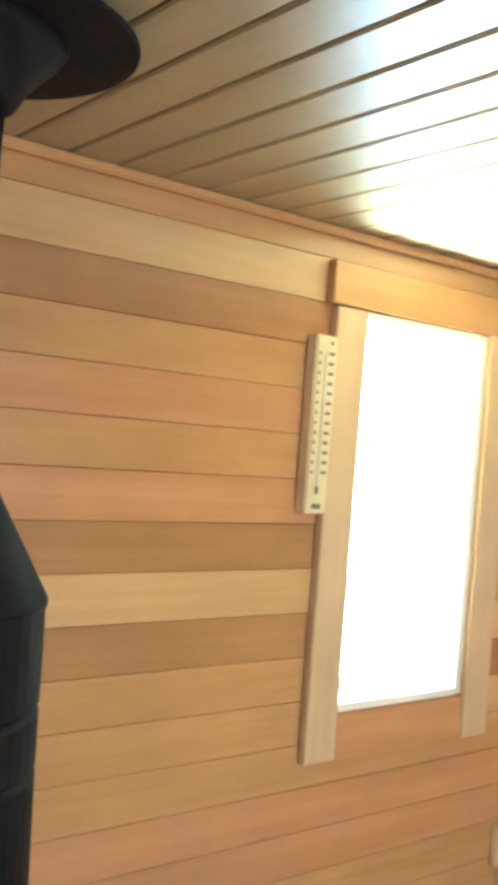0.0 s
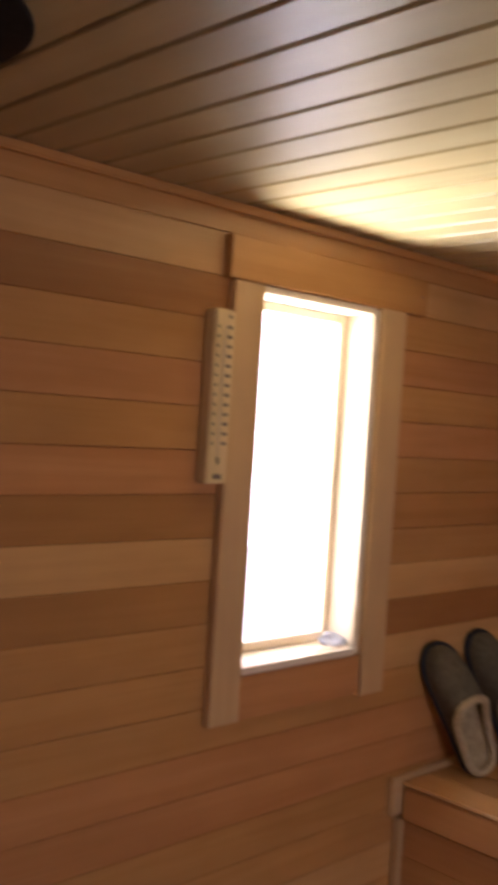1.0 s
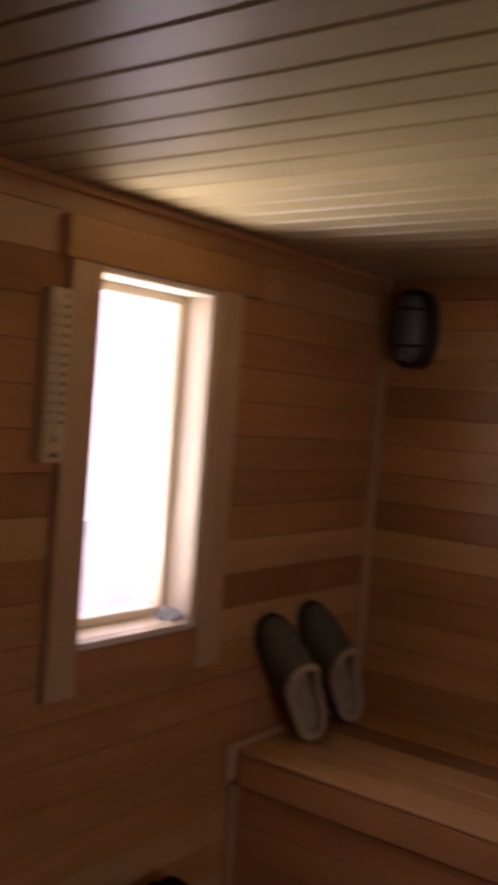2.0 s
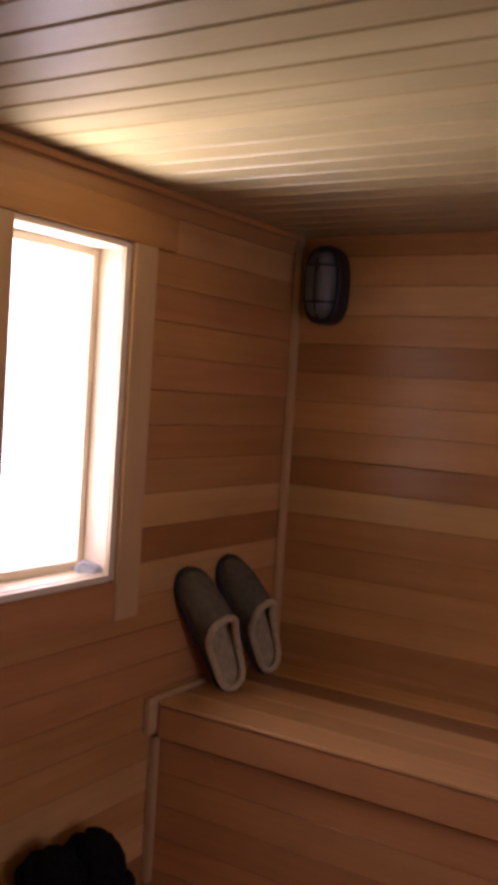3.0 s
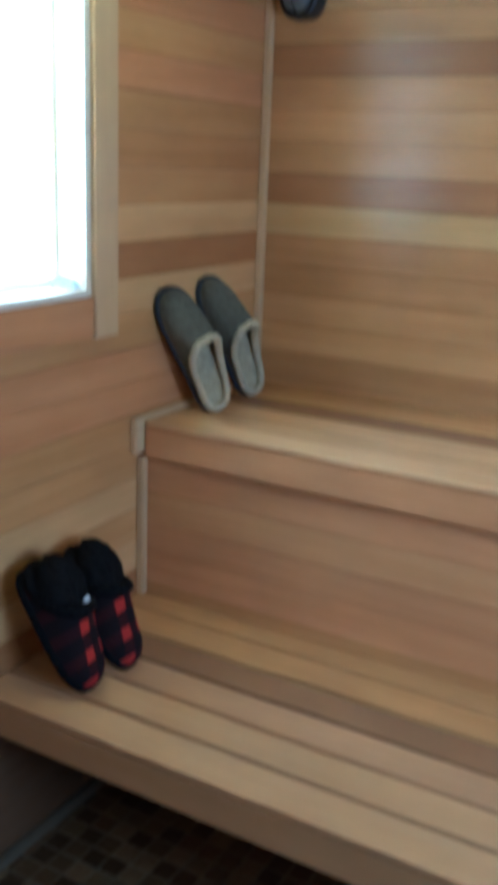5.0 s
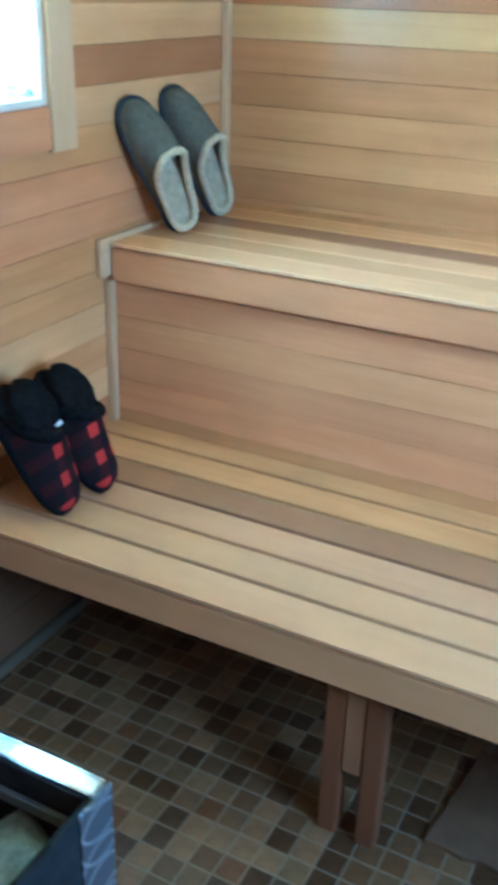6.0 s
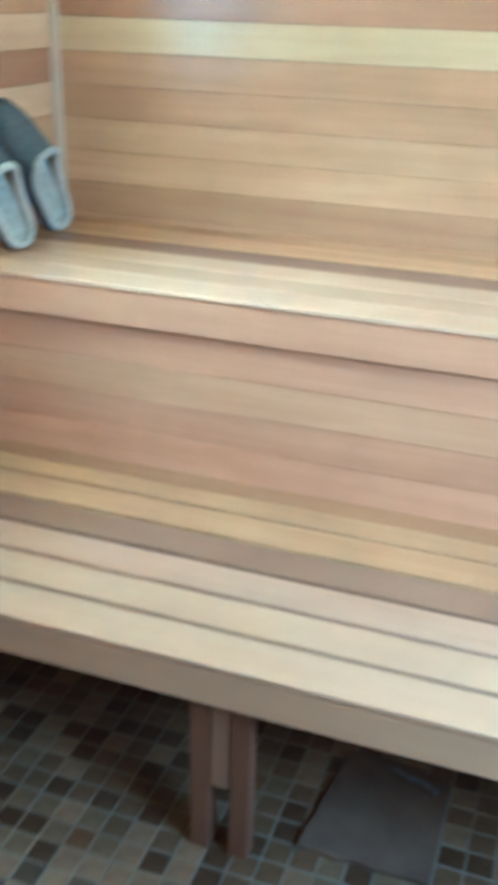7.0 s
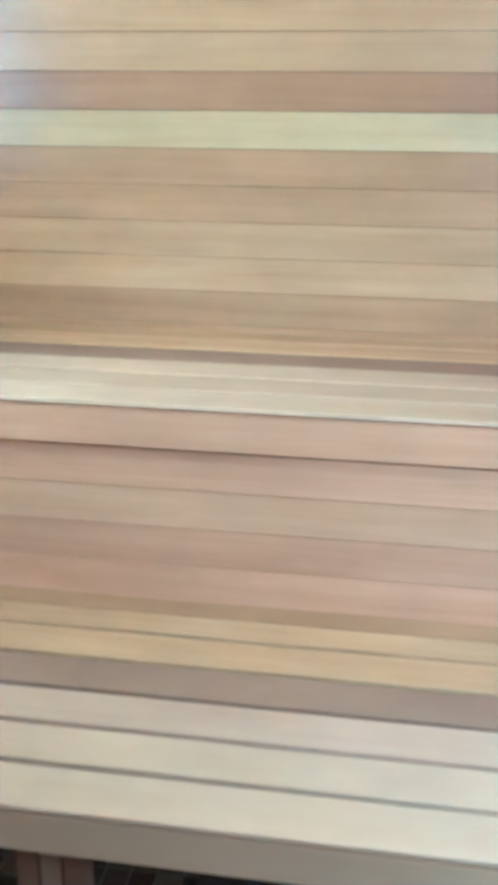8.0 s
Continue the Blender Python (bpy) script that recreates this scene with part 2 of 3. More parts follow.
def finish(ob, parent, m):
    m = m or Matrix()
    if parent:
        ob.parent = parent
        ob.matrix_basis = world_of(parent).inverted() @ m
    else:
        ob.matrix_basis = m
    return ob


def part(name, bm, material, parent=None, label="", m=None, smooth=False):
    me = bpy.data.meshes.new(name)
    bm.to_mesh(me)
    bm.free()
    me.materials.append(material)
    if smooth:
        for p in me.polygons:
            p.use_smooth = True
    ob = finish(new(name, me), parent, m)
    return tagged(ob, label) if label else ob


def thing(name, x, y, z, label, category, group="", kind="", m=None):
    ob = new(name)
    ob.empty_display_size = 0.05
    ob.matrix_basis = m or pose(x, y, z)
    return tagged(ob, label, category, group, kind)


def box(x0, x1, y0, y1, z0, z1, bevel=0.0, bm=None, seg=2):
    bm = bm or bmesh.new()
    r = bmesh.ops.create_cube(bm, size=1.0)
    for v in r["verts"]:
        v.co = Vector(((x0 + x1) / 2 + v.co.x * (x1 - x0), (y0 + y1) / 2 + v.co.y * (y1 - y0), (z0 + z1) / 2 + v.co.z * (z1 - z0)))
    if bevel:
        es = list({e for v in r["verts"] for e in v.link_edges})
        bmesh.ops.bevel(bm, geom=es, offset=bevel, segments=seg, affect='EDGES')
    return bm


def timber(name, x0, x1, y0, y1, z0, z1, bevel, material, parent=None, label=""):
    """A squared timber whose grain runs along its longest side."""
    dx, dy, dz = x1 - x0, y1 - y0, z1 - z0
    o = ((x0 + x1) / 2, (y0 + y1) / 2, (z0 + z1) / 2)
    if dx >= dy and dx >= dz:
        m, d = basis(o, (1, 0, 0), (0, 1, 0), (0, 0, 1)), (dx, dy, dz)
    elif dy >= dz:
        m, d = basis(o, (0, 1, 0), (0, 0, 1), (1, 0, 0)), (dy, dz, dx)
    else:
        m, d = basis(o, (0, 0, 1), (1, 0, 0), (0, 1, 0)), (dz, dx, dy)
    return part(name, box(-d[0] / 2, d[0] / 2, -d[1] / 2, d[1] / 2, -d[2] / 2, d[2] / 2, bevel), material, parent, label, m=m)


def ring_surface(bm, rings, close=True, cap0=False, cap1=False):
    """Skin a list of rings, each a list of points of one length."""
    vs = [[bm.verts.new(p) for p in r] for r in rings]
    n = len(vs[0])
    for a, b in zip(vs, vs[1:]):
        for i in range(n if close else n - 1):
            j = (i + 1) % n
            bm.faces.new((a[i], a[j], b[j], b[i]))
    if cap0:
        bm.faces.new(list(reversed(vs[0])))
    if cap1:
        bm.faces.new(vs[-1])
    return vs


def turned(profile, seg=40, bm=None):
    """A turned body about z from (radius, z) pairs."""
    bm = bm or bmesh.new()
    rings = [[(max(r, 1e-4) * math.cos(2 * math.pi * i / seg), max(r, 1e-4) * math.sin(2 * math.pi * i / seg), z) for i in range(seg)] for r, z in profile]
    ring_surface(bm, rings, cap0=True, cap1=True)
    bmesh.ops.recalc_face_normals(bm, faces=bm.faces)
    return bm


def tube(path, radius, seg=10, closed=False, bm=None):
    bm = bm or bmesh.new()
    pts = [Vector(p) for p in path]
    n = len(pts)
    rings = []
    for i, p in enumerate(pts):
        a = pts[(i - 1) % n] if closed or i else pts[i]
        b = pts[(i + 1) % n] if closed or i < n - 1 else pts[i]
        d = (b - a).normalized()
        side = d.cross(Vector((0, 0, 1)) if abs(d.z) < 0.9 else Vector((0, 1, 0))).normalized()
        up = side.cross(d)
        rr = radius(i / max(n - 1, 1)) if callable(radius) else radius
        rings.append([p + side * rr * math.cos(2 * math.pi * k / seg) + up * rr * math.sin(2 * math.pi * k / seg) for k in range(seg)])
    if closed:
        rings.append(rings[0])
    ring_surface(bm, rings, cap0=not closed, cap1=not closed)
    if closed:
        bmesh.ops.remove_doubles(bm, verts=bm.verts, dist=1e-6)
    bmesh.ops.recalc_face_normals(bm, faces=bm.faces)
    return bm


def plank_bm(length, width, thick, ch=0.003, wob=0.0):
    """A board along local X with chamfered front edges: Y is its width, Z its face."""
    prof = [(0, 0), (width, 0), (width, thick - ch), (width - ch, thick), (ch, thick), (0, thick - ch)]
    bm = bmesh.new()
    ring_surface(bm, [[(0, y, z) for y, z in prof], [(length, y, z) for y, z in prof]], cap0=True, cap1=True)
    bmesh.ops.recalc_face_normals(bm, faces=bm.faces)
    return bm


def basis(o, x, y, z):
    m = Matrix((x, y, z)).transposed().to_4x4()
    m.translation = o
    return m


def on_west(y, z, x=0.0):
    return basis((x, y, z), (0, 1, 0), (0, 0, 1), (1, 0, 0))


def on_north(x, z, y=0.0):
    return basis((x, y, z), (1, 0, 0), (0, 0, 1), (0, -1, 0))


# ---- benches, window and boards of the plan ----
LB, UB = 0.472, 0.927                      # tops of the two benches
LY0, RIS, UY0 = -1.131, -0.553, -0.573     # lower front edge, riser, upper front edge
OY0, OY1, OZ0, OZ1 = -1.100, -0.776, 1.262, 1.978   # window opening
COURSE, C0 = 0.0810, 1.349                 # board pitch and one joint's height
BT = 0.012                                 # lining thickness

# floor slab, ground outside
part("floor", box(-0.02, RX, FY, 0.0, -0.08, 0.0), GROUT)
tagged(bpy.data.objects["floor"], "tiled sauna floor with pale sandy grout", "floor", kind="structure")
g = bmesh.new()
bmesh.ops.create_grid(g, x_segments=2, y_segments=2, size=400)
tagged(part("ground", g, SNOW, m=pose(0, 0, -0.12)), "bright sunlit pale ground outside the window", "ground", kind="structure")

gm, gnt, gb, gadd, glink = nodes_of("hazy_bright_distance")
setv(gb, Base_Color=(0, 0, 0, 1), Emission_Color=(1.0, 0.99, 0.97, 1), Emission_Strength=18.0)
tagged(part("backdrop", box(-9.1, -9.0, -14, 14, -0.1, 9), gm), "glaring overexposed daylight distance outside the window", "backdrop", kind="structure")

# shell of the walls behind the lining
wb = box(-0.105, -BT - 0.001, FY, OY0 - 0.02, 0, ZC + 0.1)
box(-0.105, -BT - 0.001, OY1 + 0.02, 0.13, 0, ZC + 0.1, bm=wb)
box(-0.105, -BT - 0.001, OY0 - 0.02, OY1 + 0.02, 0, OZ0 - 0.02, bm=wb)
box(-0.105, -BT - 0.001, OY0 - 0.02, OY1 + 0.02, OZ1 + 0.02, ZC + 0.1, bm=wb)
wall_west = tagged(part("wall_west", wb, BACKING), "cedar-lined sauna wall with a small window", "wall", kind="structure")
wall_north = tagged(part("wall_north", box(-BT, RX, BT + 0.001, 0.13, 0, ZC + 0.1), BACKING), "cedar-lined back wall behind the benches", "wall", kind="structure")
we = box(RX, RX + 0.13, FY, DY0, 0, ZC + 0.1)
box(RX, RX + 0.13, DY1, 0.13, 0, ZC + 0.1, bm=we)
box(RX, RX + 0.13, DY0, DY1, DZ1, ZC + 0.1, bm=we)
box(RX, RX + 0.13, DY0, DY1, 0, DZ0, bm=we)
wall_east = tagged(part("wall_east", we, MID), "plain wooden side wall, unseen, with an added opening for fill light", "wall", kind="structure")
wall_south = tagged(part("wall_south", box(-0.13, RX + 0.13, FY - 0.13, FY, 0, ZC + 0.1), MID), "plain wooden front wall", "wall", kind="structure")
wall_riser = tagged(part("wall_riser", box(0, RX, RIS + BT + 0.001, RIS + 0.05, 0, UB - 0.05), BACKING), "cedar-boarded riser between the two benches", "wall", kind="structure")

# ceiling: one mesh of separate V-jointed boards along x
cb = bmesh.new()
random.seed(4)
CP = 0.0815
y = -1.334 - CP * 21
while y < 0.0:
    prof = [(0.0028, -0.003), (0.0055, 0.0), (CP - 0.0055, 0.0), (CP - 0.0028, -0.003), (CP - 0.0028, -0.016), (0.0028, -0.016)]
    y0, y1 = y, min(y + CP, 0.0)
    tilt = random.uniform(-0.010, 0.010)
    ring_surface(cb, [[(xx, y0 + a, ZC - b + min(0.0, tilt * (a - CP / 2)) * (b > -0.01)) for a, b in prof] for xx in (0.0, RX)], cap0=True, cap1=True)
    y += CP
bmesh.ops.recalc_face_normals(cb, faces=cb.faces)
ceiling = tagged(part("ceiling", cb, CEIL), "glossy cedar board ceiling with dark joints", "ceiling", kind="structure")
tagged(part("ceiling_backing", box(-0.13, RX + 0.13, FY - 0.13, 0.13, ZC + 0.0165, ZC + 0.12), BACKING), "dark boarding above the ceiling boards", "ceiling", kind="structure")

# ---- the window ----
window_1 = thing("window_1", 0, -0.94, 1.62, "small fixed window with pale wooden frame, glaring daylight outside", "window", kind="structure")
LX0, LX1 = -0.105, 0.004                    # depth of the jamb lining
JT = 0.019
timber("jamb", LX0, LX1, OY0 - JT, OY0, OZ0 - JT, OZ1 + JT, 0.001, SASH, window_1)
timber("jamb", LX0, LX1, OY1, OY1 + JT, OZ0 - JT, OZ1 + JT, 0.001, SASH, window_1)
timber("head_jamb", LX0, LX1, OY0, OY1, OZ1, OZ1 + JT, 0.001, SASH, window_1)
timber("window_sill", LX0 - 0.02, LX1, OY0, OY1, OZ0 - JT, OZ0, 0.001, SASH, window_1)
SX0, SX1, SW = -0.095, -0.062, 0.020
sash = timber("window_frame", SX0, SX1, OY0 + 0.001, OY0 + SW, OZ0 + 0.001, OZ1 - 0.001, 0.002, SASH, window_1)
timber("stile", SX0, SX1, OY1 - SW, OY1 - 0.001, OZ0 + 0.001, OZ1 - 0.001, 0.002, SASH, sash)
timber("rail", SX0, SX1, OY0 + SW, OY1 - SW, OZ1 - SW, OZ1 - 0.001, 0.002, SASH, sash)
timber("rail", SX0, SX1, OY0 + SW, OY1 - SW, OZ0 + 0.001, OZ0 + SW, 0.002, SASH, sash)
pane = part("pane", box(-0.080, -0.076, OY0 + SW - 0.004, OY1 - SW + 0.004, OZ0 + SW, OZ1 - SW + 0.004), GLASS, window_1)
pane.visible_shadow = False
# casing boards round the opening
timber("casing", 0.001, 0.021, -1.190, -1.113, 1.156, 1.992, 0.002, TRIM, window_1)
timber("casing", 0.001, 0.021, -0.752, -0.672, 1.151, 1.996, 0.002, TRIM, window_1)
timber("head_casing", 0.001, 0.023, -1.207, -0.602, 1.994, 2.073, 0.002, TAN, window_1)
part("nail", turned([(0.0022, 0.0), (0.0024, 0.0008), (0.0010, 0.0012)], 10), INK, window_1, "small dark nail head", m=basis((0.0231, -0.622, 2.036), (0, 1, 0), (0, 0, 1), (1, 0, 0)))
timber("apron", 0.001, 0.018, -1.111, -0.754, 1.157, 1.242, 0.002, PINK, window_1)
# thin stops standing round the opening
timber("stop", 0.0045, 0.013, -0.7755, -0.755, 1.244, 1.990, 0.002, SASH, window_1)
timber("stop", 0.004, 0.016, -1.111, -0.777, OZ1, 1.992, 0.002, SASH, window_1)
timber("stool", 0.001, 0.020, -1.111, -0.777, 1.244, OZ0 - 0.002, 0.002, SASH, window_1)

# crumpled clear wrap lying in the corner of the sill
random.seed(5)
wm = bmesh.new()
bmesh.ops.create_icosphere(wm, subdivisions=2, radius=0.02)
for v in wm.verts:
    k = 0.75 + 0.5 * random.random()
    v.co = Vector((v.co.x * 1.3 * k, v.co.y * 1.5 * k, max(v.co.z * 0.8 * k, -0.008)))
tagged(part("plastic_wrap", wm, WRAP, m=pose(-0.025, -0.80, OZ0 + 0.0085)), "small crumpled clear plastic wrap on the window sill", "plastic wrap")

# ---- trims ----
tagged(timber("trim_ceiling_west", 0.001, 0.020, FY, -0.022, 2.117, ZC - 0.001, 0.003, TAN), "narrow cedar strip under the ceiling", "trim", kind="structure")
tagged(timber("trim_corner", 0.0005, 0.021, -0.021, -0.0005, UB + 0.001, ZC - 0.001, 0.003, TRIM), "pale vertical corner strip", "trim", kind="structure")
tagged(timber("trim_riser", 0.0005, 0.021, RIS - 0.021, RIS - 0.0005, LB + 0.001, UB - 0.09, 0.003, TRIM), "pale vertical strip beside the bench riser", "trim", kind="structure")
tagged(timber("baseboard", 0.0005, 0.016, FY, RIS - 0.002, 0.0, 0.034, 0.003, SKIRT), "low pale wooden skirting strip", "baseboard", kind="structure")

# ---- benches ----


def bench_board(parent, y, z, width, mat, thick=0.034, x0=0.024, ch=0.005):
    return part("board", plank_bm(RX - 0.004 - x0, width, thick, ch), mat, parent, m=basis((x0, y, z - thick), (1, 0, 0), (0, 1, 0), (0, 0, 1)))


lower_bench = thing("lower_bench", 1.2, -0.84, 0, "low cedar slatted bench with wide gaps and a front board", "bench")
for i, mat in enumerate((BENCH_PALE, BENCH_PALE, BENCH_TAN, BENCH_DARK, TAN, TAN)):
    y0 = LY0 + i * 0.1 + (0.0 if i == 0 else 0.006)
    w = 0.094 if i == 0 else (0.088 if i < 5 else RIS - 0.003 - y0)
    bench_board(lower_bench, y0, LB, w, mat, thick=0.007 if i == 0 else 0.034, x0=0.004, ch=0.0007)
timber("front_board", 0.004, RX - 0.004, LY0 + 0.003, LY0 + 0.037, LB - 0.089, LB - 0.0145, 0.003, BENCH_FRONT, lower_bench)
timber("rear_rail", 0.004, RX - 0.004, RIS - 0.045, RIS - 0.004, LB - 0.12, LB - 0.0355, 0.003, MID, lower_bench)
for x in (0.35, 0.90, 1.50, 2.05):
    timber("bearer", x - 0.019, x + 0.019, LY0 + 0.039, RIS - 0.047, LB - 0.12, LB - 0.036, 0.002, MID, lower_bench)
for x in (0.892, 2.05):
    timber("leg", x - 0.058, x - 0.020, LY0 + 0.039, LY0 + 0.077, 0.0, LB - 0.036, 0.003, LEG, lower_bench)
    timber("leg", x + 0.020, x + 0.058, LY0 + 0.039, LY0 + 0.077, 0.0, LB - 0.036, 0.003, LEG, lower_bench)
    timber("leg_block", x - 0.019, x + 0.019, LY0 + 0.040, LY0 + 0.074, 0.163, LB - 0.121, 0.003, LEG_BLOCK, lower_bench)

upper_bench = thing("upper_bench", 1.2, -0.28, 0.8, "high cedar slatted bench with a front board", "bench")
for i, mat in enumerate((BENCH_PALE, BENCH_PALE, BENCH_PALE, BENCH_DARK, TAN, TAN)):
    y0 = UY0 + i * 0.0985 + (0.0 if i == 0 else 0.003)
    w = 0.094 if i == 0 else (0.0905 if i < 5 else -0.004 - y0)
    bench_board(upper_bench, y0, UB, w, mat, thick=0.008 if i == 0 else 0.034, ch=0.0008)
timber("front_board", 0.024, RX - 0.004, UY0 + 0.001, UY0 + 0.019, UB - 0.089, UB - 0.0125, 0.003, PINK, upper_bench)
timber("end_strip", 0.001, 0.018, UY0 - 0.028, -0.023, UB - 0.080, UB + 0.010, 0.003, TRIM, upper_bench, "pale end strip on the wall")

# ---- black stove pipe with its ceiling plate ----
PX, PY = 0.365, -2.040
stove_pipe = thing("stove_pipe", PX, PY, 0.7, "matt black stove pipe with cone and ceiling plate", "stove pipe")
at = pose(PX, PY, 0)
plate = part("ceiling_plate", turned([(0.05, ZC - 0.026), (0.176, ZC - 0.026), (0.178, ZC - 0.0245), (0.178, ZC - 0.021), (0.120, ZC - 0.001)], 64), BLACK_PIPE, stove_pipe, m=at)
part("collar", turned([(0.052, 2.040), (0.060, 2.044), (0.072, 2.066), (0.102, 2.098), (0.108, 2.1075)], 48), BLACK_PIPE, plate, m=at, smooth=True)
part("upper_pipe", turned([(0.049, 1.640), (0.049, 2.055)], 40), BLACK_PIPE, stove_pipe, m=at, smooth=True)
part("cone", turned([(0.056, 1.690), (0.060, 1.684), (0.1265, 1.562), (0.129, 1.557), (0.129, 1.553), (0.1275, 1.550)], 48), BLACK_PIPE, stove_pipe, m=at, smooth=True)
part("shield_pipe", turned([(0.1272, 1.551), (0.128, 1.50), (0.128, 1.456), (0.124, 1.450), (0.128, 1.444), (0.129, 1.394), (0.124, 1.388), (0.129, 1.382), (0.132, 1.27), (0.132, 0.56)], 48), BLACK_PIPE, stove_pipe, m=at)

# ---- stove with stones ----
SX, SXL, SY, SYB, SZ = 0.873, 0.14, -1.788, -2.30, 0.75
stove = thing("sauna_stove", 0.5, -2.04, 0, "steel-clad sauna stove with an open bed of stones", "stove")
part("corner_panel", box(SX - 0.0005, SX + 0.001, SY - 0.052, SY, 0.06, SZ, 0.0003), SWIRL, stove, "polished steel corner panel with swirl marks")
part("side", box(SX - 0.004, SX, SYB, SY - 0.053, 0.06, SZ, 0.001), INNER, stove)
part("side", box(SXL, SXL + 0.004, SYB, SY, 0.06, SZ, 0.001), STEEL, stove)
part("front_panel", box(SXL + 0.005, SX - 0.005, SY - 0.004, SY, 0.06, SZ - 0.001, 0.001), STEEL, stove)
part("back_panel", box(SXL + 0.005, SX - 0.005, SYB, SYB + 0.004, 0.06, SZ - 0.001, 0.001), STEEL, stove)
part("rim", box(SXL + 0.005, SX - 0.005, SY - 0.026, SY - 0.0045, SZ - 0.012, SZ + 0.001, 0.002), POLISHED, stove, "bright polished rim")
part("ledge", box(SXL + 0.006, SX - 0.011, SY - 0.037, SY - 0.0305, SZ - 0.052, SZ - 0.037, 0.001), DULL, stove)
part("rim", box(SXL + 0.005, SX - 0.005, SYB + 0.005, SYB + 0.020, SZ - 0.012, SZ, 0.002), STEEL, stove)
part("liner", box(SXL + 0.006, SX - 0.006, SY - 0.030, SY - 0.027, 0.42, SZ - 0.004), INNER, stove)
part("liner", box(SX - 0.010, SX - 0.006, SYB + 0.022, SY - 0.026, 0.42, SZ - 0.004), INNER, stove)
part("firebox", box(SXL + 0.006, SX - 0.012, SYB + 0.022, SY - 0.026, 0.08, 0.56, 0.004), INNER, stove)
for x in (SXL + 0.05, SX - 0.05):
    for yy in (SYB + 0.05, SY - 0.05):
        part("foot", turned([(0.02, 0.0), (0.02, 0.05), (0.014, 0.0795)], 12), INNER, stove, m=pose(x, yy, 0))
random.seed(11)


def stone_bm(r):
    bm = bmesh.new()
    bmesh.ops.create_icosphere(bm, subdivisions=3, radius=r)
    o = Vector((random.uniform(-9, 9), random.uniform(-9, 9), random.uniform(-9, 9)))
    sx, sy, sz = random.uniform(0.9, 1.35), random.uniform(0.8, 1.1), random.uniform(0.6, 0.85)
    for v in bm.verts:
        k = 1 + 0.42 * noise.noise(v.co / r * 1.1 + o) + 0.07 * noise.noise(v.co / r * 3.5 + o)
        v.co = Vector((v.co.x * sx * k, v.co.y * sy * k, v.co.z * sz * k))
    return bm


for ix in range(6):
    for iy in range(4):
        x, yy = SXL + 0.070 + ix * 0.119, SYB + 0.085 + iy * 0.112
        if math.hypot(x - PX, yy - PY) < 0.17:
            continue
        z = 0.664
        tagged(part("stove_stone", stone_bm(random.uniform(0.050, 0.062)), STONE, m=pose(x, yy, z, 0, 0, random.uniform(0, 360)), smooth=True),
               "rough grey-green sauna stone in the stove", "stone", "stones in the stove")


